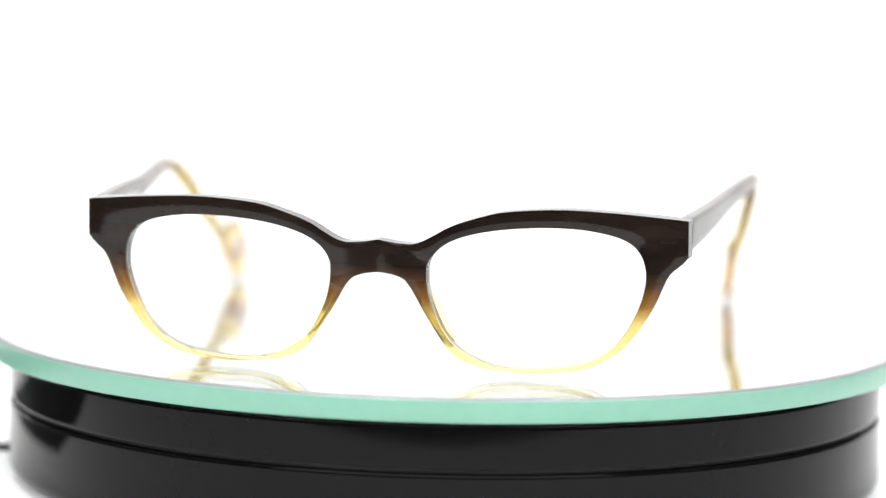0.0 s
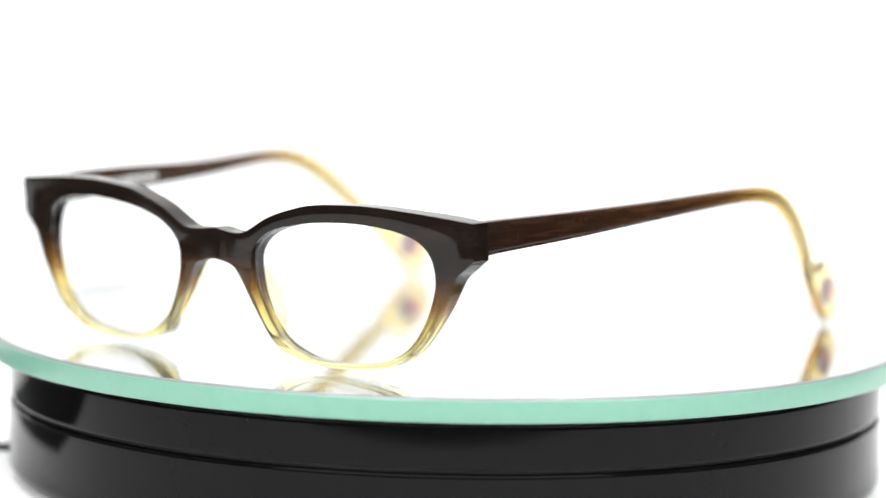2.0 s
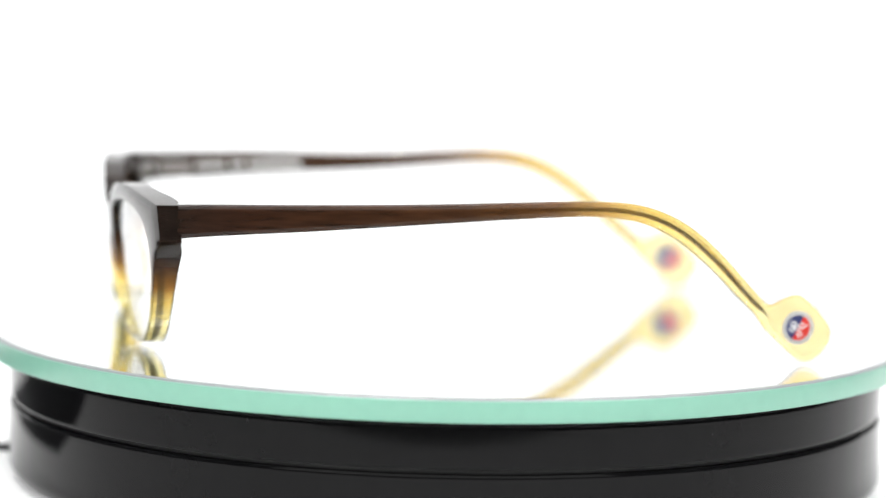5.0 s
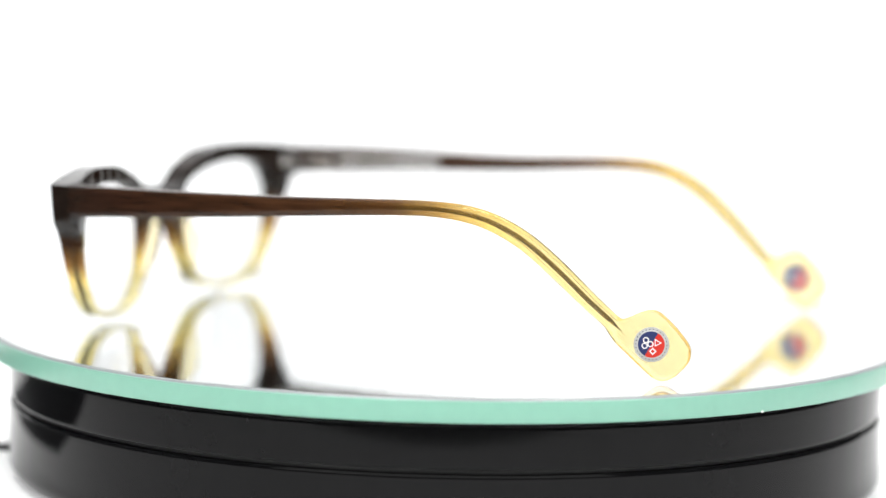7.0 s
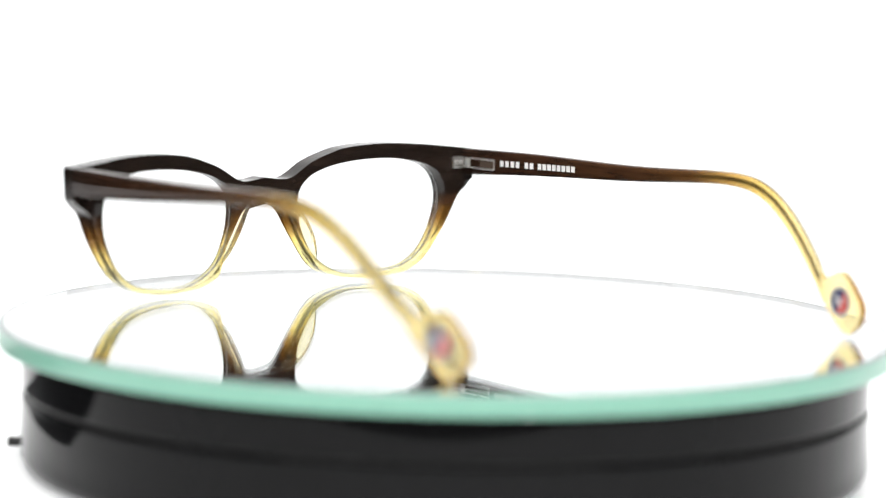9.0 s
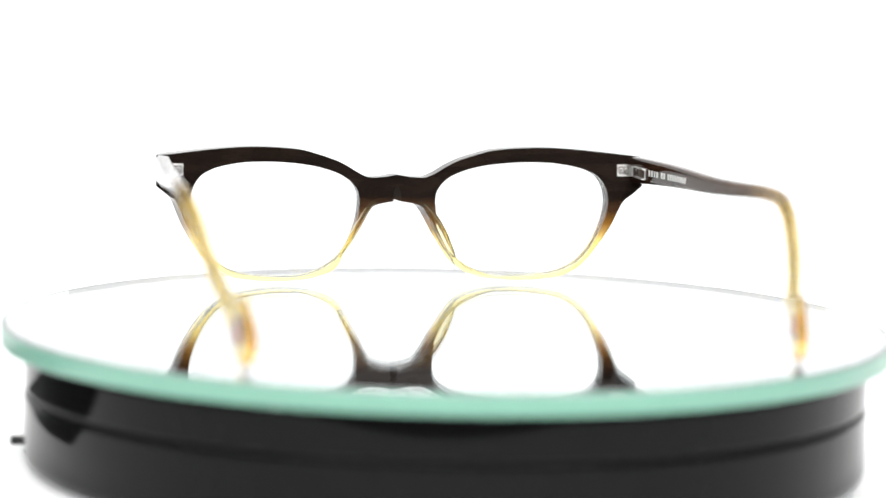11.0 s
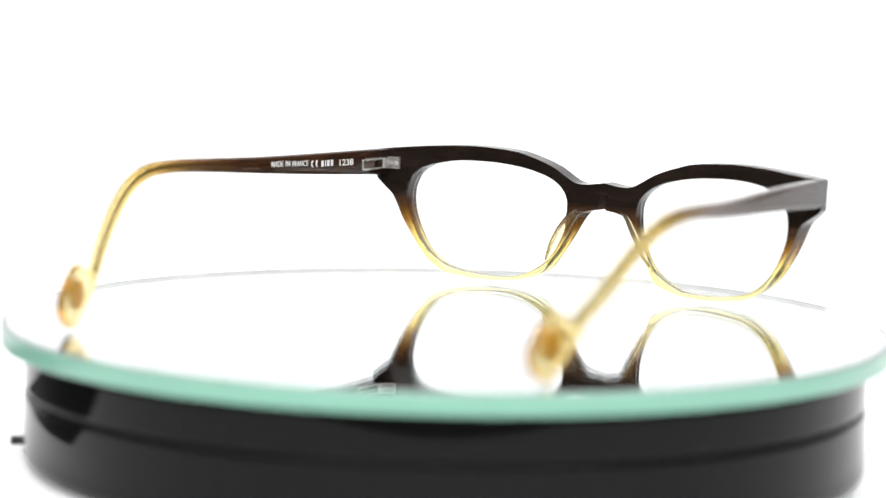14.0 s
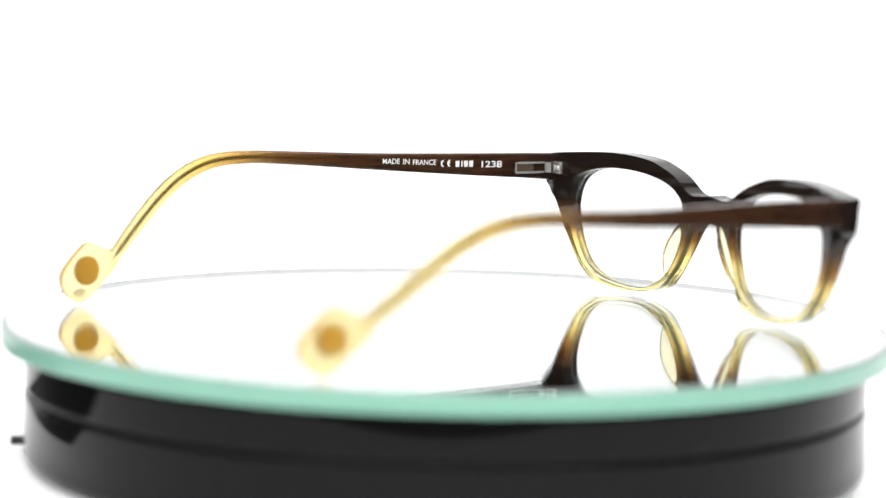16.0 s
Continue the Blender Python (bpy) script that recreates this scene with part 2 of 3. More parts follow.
def plate():
    disc = tagged(new("mirror_disc"), "round mirrored glass disc with a pale green edge", "turntable plate")
    R = 0.1133
    slab = part("glass_slab", lathe([(0, -0.0053), (R - 0.0015, -0.0053), (R - 0.0015, 0.0), (0, 0.0)], 256), PLATE_GLASS, disc, "clear glass of the mirror")
    part("silvering", lathe([(0, -0.00525), (R - 0.0018, -0.00525), (R - 0.0018, -0.0051), (0, -0.0051)], 256), MIRROR, slab, "silvered back of the glass")
    part("edge_band", lathe([(R - 0.0014, -0.0053), (R - 0.0002, -0.0053), (R, -0.0050), (R, -0.0006), (R - 0.0003, -0.00030), (R - 0.0014, -0.00030)], 256), GLASS_EDGE, disc, "pale green glass edge")
    part("arris", lathe([(R + 0.00002, -0.00065), (R - 0.0005, -0.00004), (R - 0.0013, -0.00001), (R - 0.0013, -0.0003)], 256), ARRIS, disc, "ground grey rim")
    a = radians(49.0)
    part("chip", box(0.0004, 0.0005, 0.0005, (R * math.cos(a), R * math.sin(a), -0.0052), 0.0001), PRINT, disc, "tiny white chip")
    return disc


# ---- the eyeglasses (millimetres in these functions, x across, y to the back, z up) ----
MM = 0.001
CENTRE = Vector((35.0, 18.0))
TOP = [(0, 30.0), (5, 29.3), (9.3, 29.7), (16, 33.4), (22.5, 35.7), (29, 37.2), (41.5, 37.9), (55, 37.2), (68.6, 35.9)]
SIDE = [(68.6, 35.9), (68.7, 27.6)]
UNDER = [(68.7, 27.6), (65.8, 25.2), (63.8, 23), (60.4, 15.4), (54.9, 7.4), (48, 2.7), (42, 1.3), (35.5, 0.75), (29.5, 0.9), (23, 1.8), (16.7, 4.7), (11.2, 12.6), (6.8, 20.1), (4.0, 22.0), (0, 22.7)]
OPENING = [(10.8, 22.1), (11.8, 26.4), (16, 30), (24, 32.5), (35, 33.7), (46, 33.4), (55, 31), (58.7, 26), (58.4, 18.5), (53.8, 9), (47, 3.8), (36, 1.95), (25.5, 2.4), (16.8, 7), (12.2, 15)]


def bow(x, z):
    """The front's wrap and lean: its middle stands forward of its ends, its top forward of its foot."""
    return -8.0 * (1 - (x / 68.5) ** 2) - 0.10 * (z - 35.6)


def depth(x, z):
    return 4.4 + 0.8 * step(8, 24, z) + 1.1 * step(50, 60, abs(x)) * step(68, 64, abs(x)) * step(16, 30, z) - 0.4 * step(65, 68, abs(x))


def rim_hit(way):
    """Where a ray from the lens's centre crosses the lens opening."""
    loop = spline(OPENING, 10, True)
    for a, b in zip(loop, loop[1:] + loop[:1]):
        p, q = a - CENTRE, b - CENTRE
        den = (q - p).x * way.y - (q - p).y * way.x
        if abs(den) < 1e-9:
            continue
        u = (p.y * way.x - p.x * way.y) / den
        hit = p + (q - p) * u
        if -1e-6 <= u <= 1 + 1e-6 and hit.dot(way) > 0:
            return CENTRE + hit
    return CENTRE


def front(parent):
    outer = spline(TOP, 7)[:-1] + spline(SIDE, 6)[:-1] + spline(UNDER, 7)
    shut = [Vector((0, 22.7 + 7.3 * k / 5)) for k in range(1, 5)]
    bm = bmesh.new()
    K = 5
    cols = []
    for p in outer + shut:
        q = rim_hit((p - CENTRE).normalized())
        fr, bk = [], []
        for k in range(K + 1):
            v = q.lerp(p, k / K)
            y = bow(v.x, v.y)
            crown = -0.25 * math.sin(math.pi * k / K)
            fr.append(bm.verts.new(((v.x - 0.5 * step(67, 68.6, v.x)) * MM, (y + crown) * MM, v.y * MM)))
            taper = 1.1 * step(19, 14, v.x) * step(3, 8, v.y) + 0.9 * step(50, 57, v.x) * step(26.5, 23, v.y)
            w = v + (q - p).normalized() * (taper * (k / K) ** 2) if p.y < 26.5 else v
            bk.append(bm.verts.new((w.x * MM, (y + depth(v.x, v.y)) * MM, w.y * MM)))
        cols.append((fr, bk))
    n, edge = len(cols), len(outer)
    for i in range(n):
        (fa, ba), (fb, bb) = cols[i], cols[(i + 1) % n]
        for k in range(K):
            bm.faces.new((fa[k], fa[k + 1], fb[k + 1], fb[k]))
            bm.faces.new((ba[k], bb[k], bb[k + 1], ba[k + 1]))
        bm.faces.new((fa[0], fb[0], bb[0], ba[0]))
        if i < edge - 1:
            bm.faces.new((fa[K], ba[K], bb[K], fb[K]))
    half = bm.copy()
    bmesh.ops.scale(half, vec=(-1, 1, 1), verts=half.verts)
    me = bpy.data.meshes.new("half")
    half.to_mesh(me)
    half.free()
    bm.from_mesh(me)
    bpy.data.meshes.remove(me)
    bmesh.ops.remove_doubles(bm, verts=bm.verts, dist=0.00002)
    ob = part("frame_front", bm, FADE_FRONT, parent, "dark brown acetate front fading to clear yellow", smooth=0.7)
    bev = ob.modifiers.new("round", "BEVEL")
    bev.width, bev.segments, bev.limit_method, bev.angle_limit, bev.harden_normals = 0.55 * MM, 3, "ANGLE", radians(42), True
    return ob


def lens(parent, side):
    loop = spline(OPENING, 6, True)
    bm = bmesh.new()
    rings = []
    for face, y0 in ((0, 1.3), (1, 2.9)):
        for k in range(1, 6) if face == 0 else range(5, 0, -1):
            grow = 1.006 * k / 5
            ring = []
            for p in loop:
                v = CENTRE + (p - CENTRE) * grow
                ring.append(bm.verts.new((side * v.x * MM, (bow(v.x, v.y) + y0) * MM, v.y * MM)))
            rings.append(ring)
    n = len(loop)
    for a, b in zip(rings, rings[1:]):
        for i in range(n):
            bm.faces.new((a[i], a[(i + 1) % n], b[(i + 1) % n], b[i]))
    for ring, y0 in ((rings[0], 1.3), (rings[-1], 2.9)):
        c = bm.verts.new((side * 35 * MM, (bow(35, 18) + y0) * MM, 18 * MM))
        for i in range(n):
            bm.faces.new((c, ring[i], ring[(i + 1) % n]))
    glass = part("lens", bm, CLEAR, parent, "clear demonstration lens", smooth=0.7)
    bm = bmesh.new()
    rows = []
    for grow, y0 in ((1.004, 1.2), (0.999, 1.35), (0.9975, 1.9), (0.9975, 2.3), (0.999, 2.85), (1.004, 3.0)):
        rows.append([bm.verts.new((side * v.x * MM, (bow(v.x, v.y) + y0) * MM, v.y * MM)) for v in (CENTRE + (p - CENTRE) * grow for p in loop)])
    for a, b in zip(rows, rows[1:] + rows[:1]):
        for i in range(n):
            bm.faces.new((a[i], a[(i + 1) % n], b[(i + 1) % n], b[i]))
    part("lens_edge", bm, FROSTED, glass, "frosted white lens edge", smooth=0.7)
    return glass


def nose_pad(parent, side):
    """A clear acetate pad, built up along the nose side of the rim and standing back from it."""
    line = spline([(15.4, 6.3), (13.0, 9.6), (11.0, 12.9), (8.9, 16.6), (7.0, 19.8), (5.2, 21.4)], 5)
    bm = bmesh.new()
    rings, N = [], 16
    for i, p in enumerate(line):
        a, b = line[max(i - 1, 0)], line[min(i + 1, len(line) - 1)]
        run = (b - a).normalized()
        lensward = Vector((run.y, -run.x))
        if lensward.dot(CENTRE - p) < 0:
            lensward = -lensward
        rise = math.sin(math.pi * (0.04 + 0.92 * i / (len(line) - 1))) ** 0.7
        half, back = 0.35 + 0.75 * rise, 0.5 + 4.3 * rise
        foot = bow(p.x, p.y) + depth(p.x, p.y) - 1.0
        ring = []
        for k in range(N):
            q = 2 * math.pi * k / N
            d = 0.5 - 0.5 * math.cos(q)
            w = 1.15 + half * math.sin(q) * (1 - 0.35 * d) + 1.5 * d * rise
            v = p + lensward * w
            ring.append(bm.verts.new((side * v.x * MM, (foot + back * d) * MM, v.y * MM)))
        rings.append(ring)
    for a, b in zip(rings, rings[1:]):
        for k in range(N):
            bm.faces.new((a[k], a[(k + 1) % N], b[(k + 1) % N], b[k]))
    bm.faces.new(rings[0]), bm.faces.new(rings[-1])
    return part("nose_pad", bm, PAD, parent, "clear yellow nose pad", smooth=0.9)


# temple stations: length back, middle height, half width across, half height, squareness, middle's distance from the centre line
STATIONS = [(4.75, 32.1, 1.9, 3.85, 6, 66.75), (12, 32.5, 1.9, 3.6, 6, 67.5), (35, 33.35, 1.85, 3.0, 5, 69.6), (61, 34.55, 1.8, 2.3, 4, 71.6), (83, 35.8, 1.75, 1.9, 3, 73.8),
            (97, 36.35, 1.75, 1.8, 2.4, 75.2), (106.5, 35.75, 1.75, 1.95, 2.2, 75.6), (113.7, 33.7, 1.75, 2.1, 2, 75.0), (120.4, 30.0, 1.75, 2.2, 2, 74.0),
            (127.1, 24.45, 1.75, 2.2, 2, 72.6), (133.8, 17.9, 1.7, 2.05, 2, 70.7), (137.0, 14.8, 1.65, 1.95, 2, 69.4)]
# the flat tip, measured down the temple from its neck: length, lower edge, upper edge, half thickness, squareness
TIP = [(-1.2, -0.75, 3.05, 1.6, 2.1), (0.0, -0.95, 3.3, 1.5, 2.6), (0.9, -1.1, 4.8, 1.4, 3.5), (1.8, -1.25, 7.3, 1.35, 4.5), (3.0, -1.45, 9.3, 1.3, 5), (4.8, -1.4, 10.4, 1.3, 5), (8.5, -1.3, 10.6, 1.3, 5),
       (12.3, -1.15, 10.3, 1.3, 5), (14.6, -0.85, 9.8, 1.3, 5), (16.0, -0.1, 8.8, 1.25, 4.5), (16.9, 1.3, 7.5, 1.15, 4), (17.3, 2.8, 6.2, 0.9, 3)]
NECK, DOWN = (139.0, 11.3), (0.722, -0.692)


ARM_PATH = spline([Vector((s[5], s[0], s[1])) for s in STATIONS], 5)
ARM_FORM = spline([Vector((s[2], s[3], s[4])) for s in STATIONS], 5)


def tip_sections():
    """The tip's sections, smoothed between those listed."""
    pairs = zip(spline([Vector(t[:3]) for t in TIP], 4), spline([Vector((t[3], t[4])) for t in TIP], 4))
    return [(a.x, a.y, a.z, b.x, b.y) for a, b in pairs]


def arm_path(side):
    """The middle line of a temple; one of the two has been bent a little lower."""
    if side > 0:
        return ARM_PATH
    return [p - Vector((0, 0, 1.4 * step(25, 80, p.y) * step(142, 118, p.y))) for p in ARM_PATH]


def across(y):
    """How far the temple's middle stands from the centre line, and half its thickness, at a length back."""
    for i in range(len(ARM_PATH) - 1):
        a, b = ARM_PATH[i], ARM_PATH[i + 1]
        if y <= b.y:
            t = (y - a.y) / (b.y - a.y)
            return a.x + (b.x - a.x) * t, ARM_FORM[i].x + (ARM_FORM[i + 1].x - ARM_FORM[i].x) * t
    return ARM_PATH[-1].x, ARM_FORM[-1].x


def temple(parent, side):
    path, form = arm_path(side), ARM_FORM
    bm = bmesh.new()
    rings, N = [], 36
    for i, (c, (w, h, sq)) in enumerate(zip(path, form)):
        run = (path[min(i + 1, len(path) - 1)] - path[max(i - 1, 0)]).normalized()
        if i == 0:
            run = Vector((0, 1, 0))
        out = Vector((1, 0, 0))
        up = out.cross(run).normalized()
        out = run.cross(up).normalized()
        ring = []
        for k in range(N):
            a = 2 * math.pi * (k + 0.5) / N
            ca, sa = math.cos(a), math.sin(a)
            v = c + out * (w * math.copysign(abs(ca) ** (2 / sq), ca)) + up * (h * math.copysign(abs(sa) ** (2 / sq), sa))
            ring.append(bm.verts.new((side * v.x * MM, v.y * MM, v.z * MM)))
        rings.append(ring)
    for s, lo, hi, w, sq in (tuple(v) for v in tip_sections()):
        ring = []
        for k in range(N):
            a = 2 * math.pi * (k + 0.5) / N
            ca, sa = math.cos(a), math.sin(a)
            t = (lo + hi) / 2 + (hi - lo) / 2 * math.copysign(abs(sa) ** (2 / sq), sa)
            y, z = NECK[0] + DOWN[0] * s - DOWN[1] * t, NECK[1] + DOWN[1] * s + DOWN[0] * t
            x = 67.2 - 0.165 * (y - 148.3) + w * math.copysign(abs(ca) ** (2 / sq), ca)
            ring.append(bm.verts.new((side * x * MM, y * MM, z * MM)))
        rings.append(ring)
    for a, b in zip(rings, rings[1:]):
        for k in range(N):
            bm.faces.new((a[k], a[(k + 1) % N], b[(k + 1) % N], b[k]))
    bm.faces.new(rings[0]), bm.faces.new(rings[-1])
    bmesh.ops.recalc_face_normals(bm, faces=bm.faces)
    # the tip's thin edge faces take the painted-in deeper amber
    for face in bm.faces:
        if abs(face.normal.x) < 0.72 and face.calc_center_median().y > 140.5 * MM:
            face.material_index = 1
    arm = part("temple", bm, FADE_TEMPLE, parent, "brown acetate temple fading to a clear yellow paddle tip", smooth=0.75)
    arm.data.materials.append(EDGE_PATH_TINT)
    mid = side * 67.2
    core_wire(arm, side)
    badge(arm, mid, side)
    hinge_leaf(arm, side)
    return arm


def core_wire(arm, side):
    """The steel wire inside the temple, which shows where the acetate is clear; it ends in a point."""
    path = [(p, f) for p, f in zip(arm_path(side), ARM_FORM) if p.y > 17]
    path += [(Vector((68.9 - 0.42 * k, 138.2 + 1.05 * k, 13.7 - 1.0 * k)), None) for k in range(4)]
    bm = bmesh.new()
    rings, N = [], 10
    for i, (c, f) in enumerate(path):
        a, b = path[max(i - 1, 0)][0], path[min(i + 1, len(path) - 1)][0]
        run = (b - a).normalized()
        up = Vector((1, 0, 0)).cross(run).normalized()
        out = run.cross(up)
        r = 0.46 if i < len(path) - 3 else 0.46 * (len(path) - 1 - i) / 3 + 0.05
        rings.append([bm.verts.new(((side * v.x) * MM, v.y * MM, v.z * MM)) for v in (c + (out * math.cos(q) * 0.8 + up * math.sin(q)) * r for q in (2 * math.pi * k / N for k in range(N)))])
    for a, b in zip(rings, rings[1:]):
        for k in range(N):
            bm.faces.new((a[k], a[(k + 1) % N], b[(k + 1) % N], b[k]))
    bm.faces.new(rings[0]), bm.faces.new(rings[-1])
    return part("core_wire", bm, WIRE, arm, "dark steel core wire")


def disc_x(r, x0, x1, y, z, a0=0.0, a1=360.0, hole=0.0, count=40):
    """A flat round piece facing along x, or a sector or ring of one (millimetres)."""
    bm = bmesh.new()
    full = a1 - a0 >= 360
    n = count + (0 if full else 1)
    loops = []
    for x in (x0, x1):
        for rr in (r, hole):
            loops.append([bm.verts.new((x * MM, (y + rr * math.cos(radians(a0 + (a1 - a0) * i / count))) * MM, (z + rr * math.sin(radians(a0 + (a1 - a0) * i / count))) * MM)) for i in range(n)])
    o0, i0, o1, i1 = loops
    for i in range(count):
        j = (i + 1) % n
        bm.faces.new((o0[i], o0[j], i0[j], i0[i]))
        bm.faces.new((o1[i], i1[i], i1[j], o1[j]))
        bm.faces.new((o0[i], o1[i], o1[j], o0[j]))
        bm.faces.new((i0[i], i0[j], i1[j], i1[i]))
    if not full:
        for k in (0, n - 1):
            bm.faces.new((o0[k], i0[k], i1[k], o1[k]))
    bmesh.ops.remove_doubles(bm, verts=bm.verts, dist=1e-7)
    return bm


def toed_in(bm, side):
    """Leans the flat tip inwards to its end, as the temple runs there."""
    for v in bm.verts:
        v.co.x -= side * 0.165 * (v.co.y - 148.3 * MM)
    return bm


def badge(arm, mid, side):
    """A round two-coloured emblem let into the paddle; its printed side looks the same way on both temples."""
    y, z, x = 148.3, 8.4, mid + 1.28

    def piece(name, bm, mat, label=""):
        part(name, toed_in(bm, side), mat, arm, label, smooth=0.6)
    piece("badge_back", disc_x(3.7, x - 0.9, x - 0.25, y, z), BADGE_BACK, "amber back of the emblem")
    piece("badge_ring", disc_x(3.9, x - 0.2, x + 0.10, y, z, hole=2.95), BADGE_RIM, "silver emblem ring")
    piece("badge_field", disc_x(3.0, x - 0.2, x + 0.06, y, z, 62, 242), BADGE_BLUE, "blue half of the emblem")
    piece("badge_field", disc_x(3.0, x - 0.2, x + 0.06, y, z, 242, 422), BADGE_RED, "red half of the emblem")
    for k in range(26):
        a = radians(360 * k / 26)
        piece("badge_dash", disc_x(0.14, x, x + 0.13, y + 3.42 * math.cos(a), z + 3.42 * math.sin(a), count=6), BLACK_MATT)
    for cy, cz, r, h, n in ((-1.2, 0.95, 0.72, 0.42, 18), (-1.45, -0.35, 0.72, 0.42, 18), (-0.2, 0.1, 0.72, 0.42, 18), (1.25, 0.45, 1.05, 0.62, 3), (0.35, -1.5, 0.85, 0.45, 4)):
        piece("badge_mark", disc_x(r, x - 0.1, x + 0.12, y + cy, z + cz, hole=h, count=n), PRINT)


def hinge_leaf(arm, side):
    """The steel leaf let into the inner face of the temple, with its knuckles."""
    for z in (30.75, 33.45):
        x, w = across(13.0)
        part("hinge_rail", box(0.9 * MM, 11.0 * MM, 0.55 * MM, (side * (x - w + 0.0) * MM, 12.1 * MM, z * MM), 0.00015), SILVER, arm, "steel hinge rail")
    x, w = across(13.0)
    part("hinge_bed", box(0.4 * MM, 10.6 * MM, 2.6 * MM, (side * (x - w + 0.1) * MM, 12.2 * MM, 32.1 * MM), 0.0001), HINGE_BED, arm, "brown acetate inside the hinge leaf")
    x, w = across(17.4)
    part("hinge_end", box(0.7 * MM, 0.6 * MM, 2.9 * MM, (side * (x - w - 0.02) * MM, 17.5 * MM, 32.1 * MM), 0.0001), SILVER, arm, "steel hinge end")
    for z in (31.2, 33.0):
        bm = bmesh.new()
        bmesh.ops.create_cone(bm, cap_ends=True, segments=20, radius1=0.95 * MM, radius2=0.95 * MM, depth=1.0 * MM, matrix=Matrix.Translation((side * 65.1 * MM, 7.6 * MM, z * MM)))
        part("knuckle", bm, SILVER, arm, "steel hinge knuckle")


def front_leaf(face, side):
    """The steel leaf on the back of the front."""
    y = bow(62.8, 32) + depth(62.8, 32) + 0.1
    leaf = part("hinge_plate", box(3.6 * MM, 0.6 * MM, 2.9 * MM, (side * 63.3 * MM, y * MM, 32.1 * MM), 0.0002), STEEL_DULL, face, "dull steel hinge plate")
    for z in (30.7, 33.5):
        part("hinge_rail", box(3.8 * MM, 0.9 * MM, 0.5 * MM, (side * 63.3 * MM, (y + 0.05) * MM, z * MM), 0.00012), SILVER, leaf)
    for x in (61.5, 65.0):
        part("hinge_end", box(0.5 * MM, 0.9 * MM, 3.2 * MM, (side * x * MM, (y + 0.05) * MM, 32.1 * MM), 0.00012), SILVER, leaf)
    for x in (62.5, 64.0):
        bm = bmesh.new()
        bmesh.ops.create_cone(bm, cap_ends=True, segments=16, radius1=0.75 * MM, radius2=0.6 * MM, depth=0.5 * MM, matrix=Matrix.Translation((side * x * MM, (y + 0.5) * MM, 32.1 * MM)) @ pose(0, 0, 0, -90))
        part("rivet", bm, SILVER, face)
    bm = bmesh.new()
    bmesh.ops.create_cone(bm, cap_ends=True, segments=20, radius1=0.95 * MM, radius2=0.95 * MM, depth=0.7 * MM, matrix=Matrix.Translation((side * 65.1 * MM, 7.6 * MM, 32.1 * MM)))
    part("knuckle", bm, SILVER, face)
    return leaf


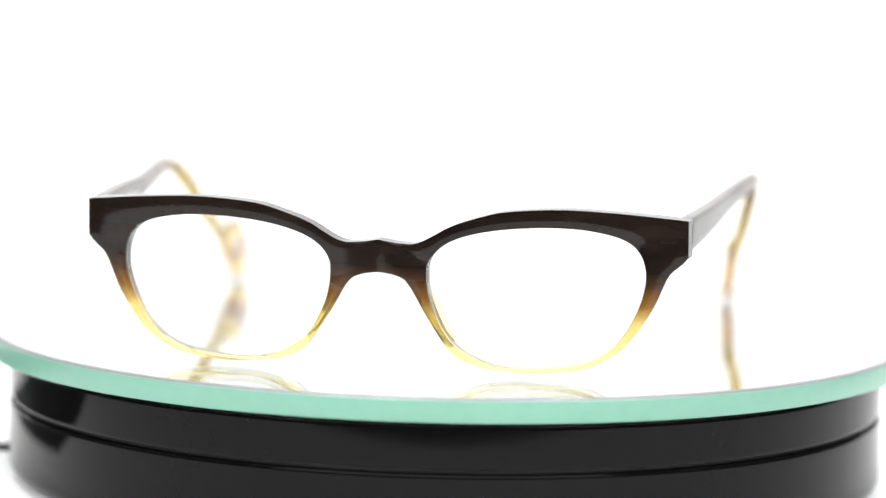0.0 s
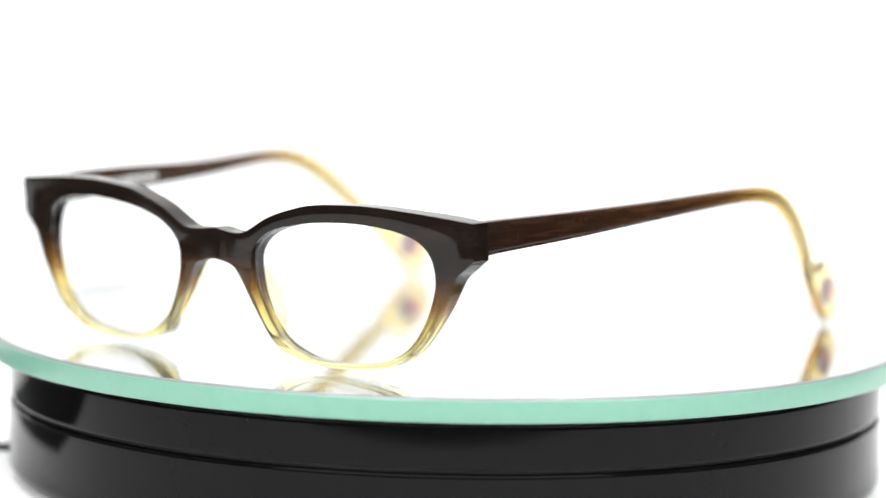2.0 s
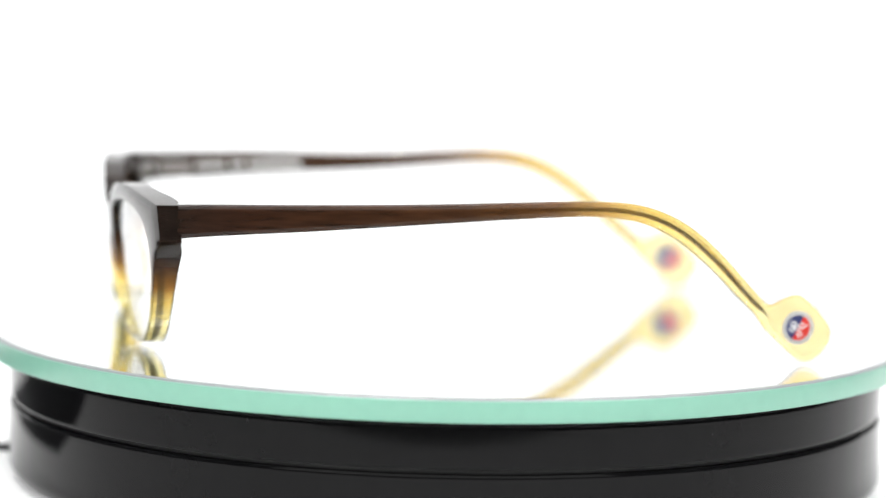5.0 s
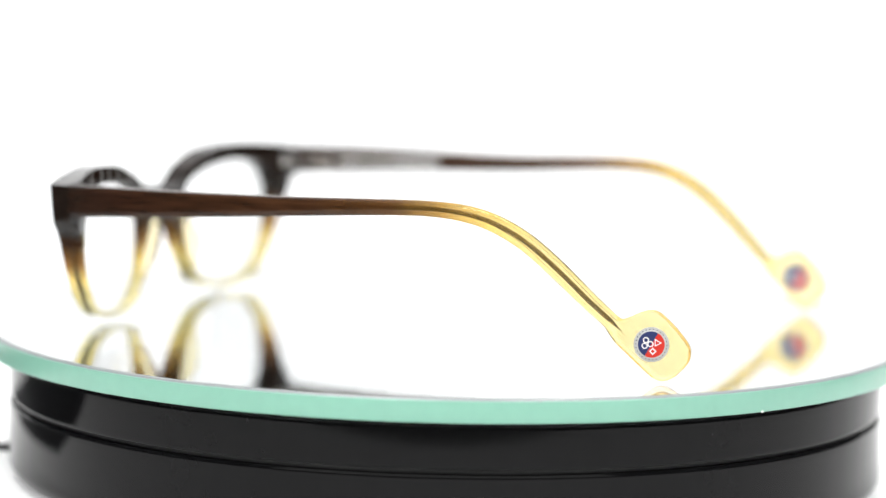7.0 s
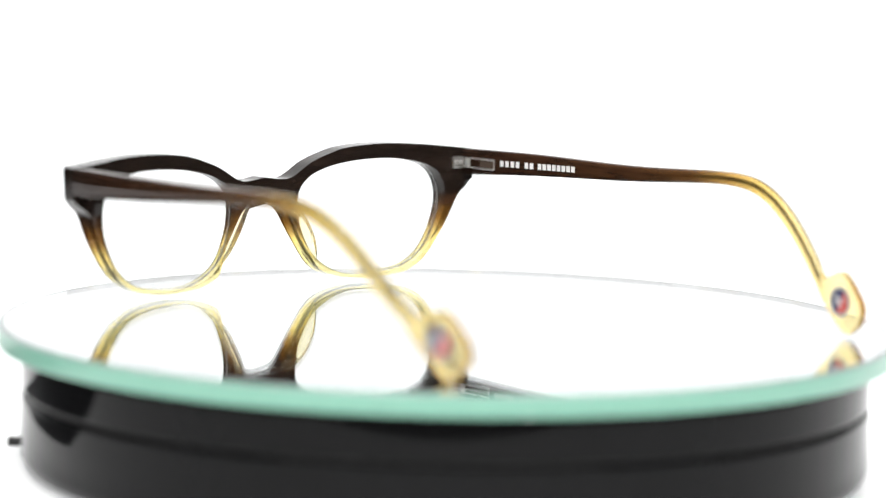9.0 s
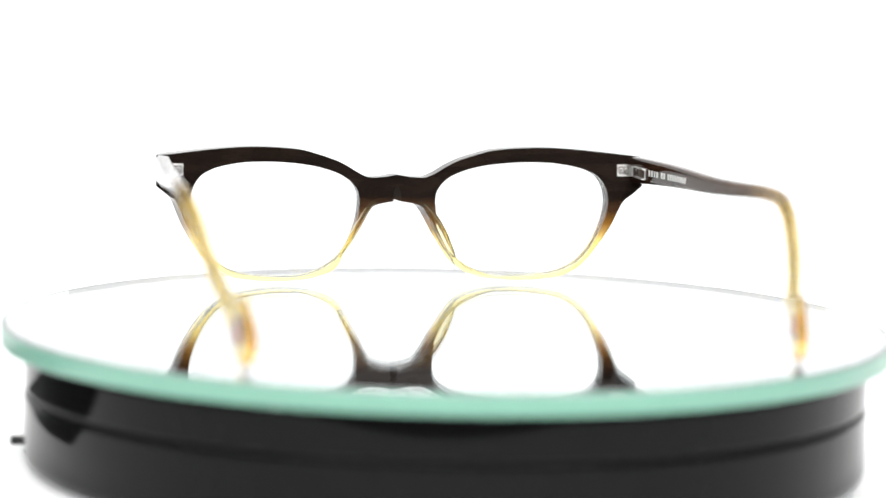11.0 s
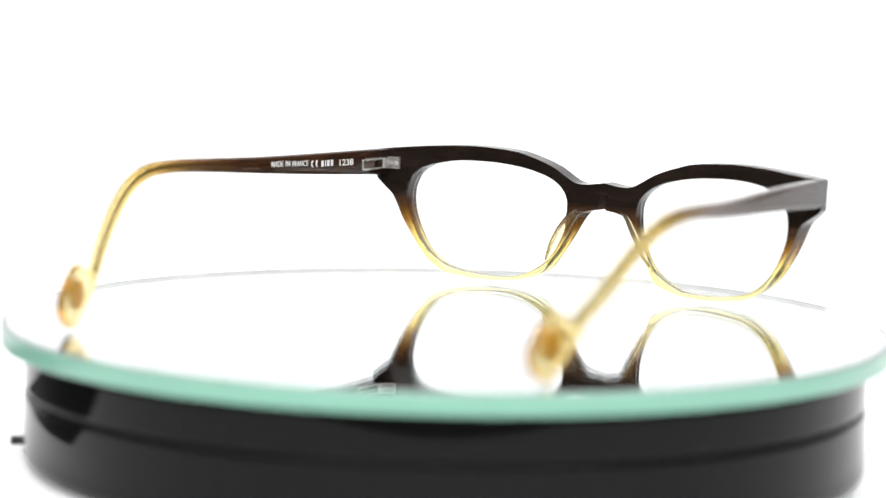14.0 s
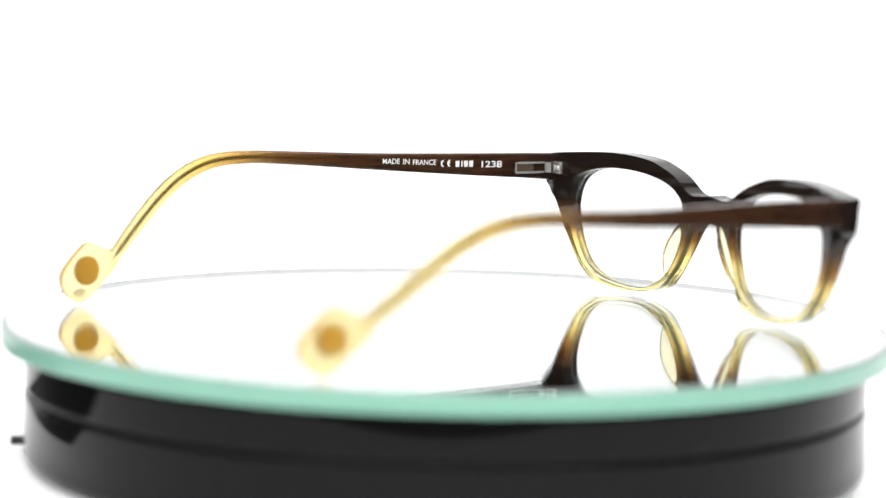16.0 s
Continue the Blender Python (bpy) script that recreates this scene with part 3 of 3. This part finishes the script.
def print_right(arm):
    """White print on the inner face of one temple; it reads towards the hinge. A name there is left as bars."""
    def at(y, z, span):
        x, w = across(y)
        x2, w2 = across(y - span)
        return Matrix.Translation(((x - w - 0.25) * MM, y * MM, z * MM)) @ pose(0, 0, 0, 0, 0, -90 - math.degrees(math.atan2((x - w) - (x2 - w2), span))) @ pose(0, 0, 0, 90, 0, 0) @ pose(0, 0, 0, 0, 0, -1.2)
    for word, y, z, wide in (("MADE", 58.8, 33.95, 5.2), ("IN", 52.6, 33.75, 2.0), ("FRANCE", 49.6, 33.5, 7.2)):
        letters(word, wide * MM, 1.5 * MM, at(y, z, wide), "print_word", arm, PRINT)
    letters("1238", 6.3 * MM, 1.8 * MM, at(28.4, 32.45, 6.3), "print_number", arm, PRINT)
    for y in (39.9, 37.9):
        x, w = across(y)
        part("print_mark", disc_x(1.0, x - w - 0.1, x - w + 0.2, y, 33.7, -80, 80, 0.58, 20), PRINT, arm, smooth=0)
    x, w = across(38.2)
    part("print_mark", box(0.26 * MM, 0.8 * MM, 0.33 * MM, ((x - w + 0.07) * MM, 38.4 * MM, 33.75 * MM)), PRINT, arm, smooth=0)
    for y, wide in ((35.7, 1.2), (34.35, 0.4), (33.1, 1.2), (31.5, 1.2)):
        x, w = across(y)
        part("print_bar", box(0.26 * MM, wide * MM, 1.7 * MM, ((x - w + 0.07) * MM, y * MM, 33.5 * MM)), PRINT, arm, smooth=0)


def print_left(arm):
    """Unlettered white bars, as wide as the words printed there."""
    for word, y0, y1 in ((4, LEFT_WORDS[0], LEFT_WORDS[1]), (2, LEFT_WORDS[2], LEFT_WORDS[3]), (8, LEFT_WORDS[4], LEFT_WORDS[5])):
        pitch = (y1 - y0) / word
        for k in range(word):
            y = y0 + (k + 0.5) * pitch
            x, w = across(y)
            part("print_bar", box(0.26 * MM, 0.78 * pitch * MM, 1.65 * MM, (-(x - w + 0.07) * MM, y * MM, (32.75 + (y - 22) * 0.018) * MM)), PRINT, arm, smooth=0)


LEFT_WORDS = (19.3, 27.2, 28.6, 32.4, 33.6, 47.8)


def eyeglasses():
    specs = tagged(new("eyeglasses"), "open eyeglasses, brown acetate fading to clear yellow, on the mirrored disc", "eyeglasses")
    face = front(specs)
    nose_pad(face, 1), nose_pad(face, -1)
    front_leaf(face, 1), front_leaf(face, -1)
    lens(specs, 1), lens(specs, -1)
    right, left = temple(specs, 1), temple(specs, -1)
    print_right(right), print_left(left)
    for piece in specs.children:
        piece.matrix_basis = GLASSES_AT
    return specs


setting()
turntable()
mirror_disc = plate()
specs = eyeglasses()


def motions():
    """The disc and the eyeglasses on it turn about the disc's middle at an even pace."""
    for thing in (mirror_disc, specs):
        walk(thing, [(0.5 * k, pose(0, 0, 0, 0, 0, -SPIN * 0.5 * k)) for k in range(33)])
    near, far = pose(0, -0.085, 0.02), pose(0, 0.068, 0.02)
    walk(focus_mark, [(0.0, near), (8.8, near), (8.9, far), (16.0, far)])


motions()
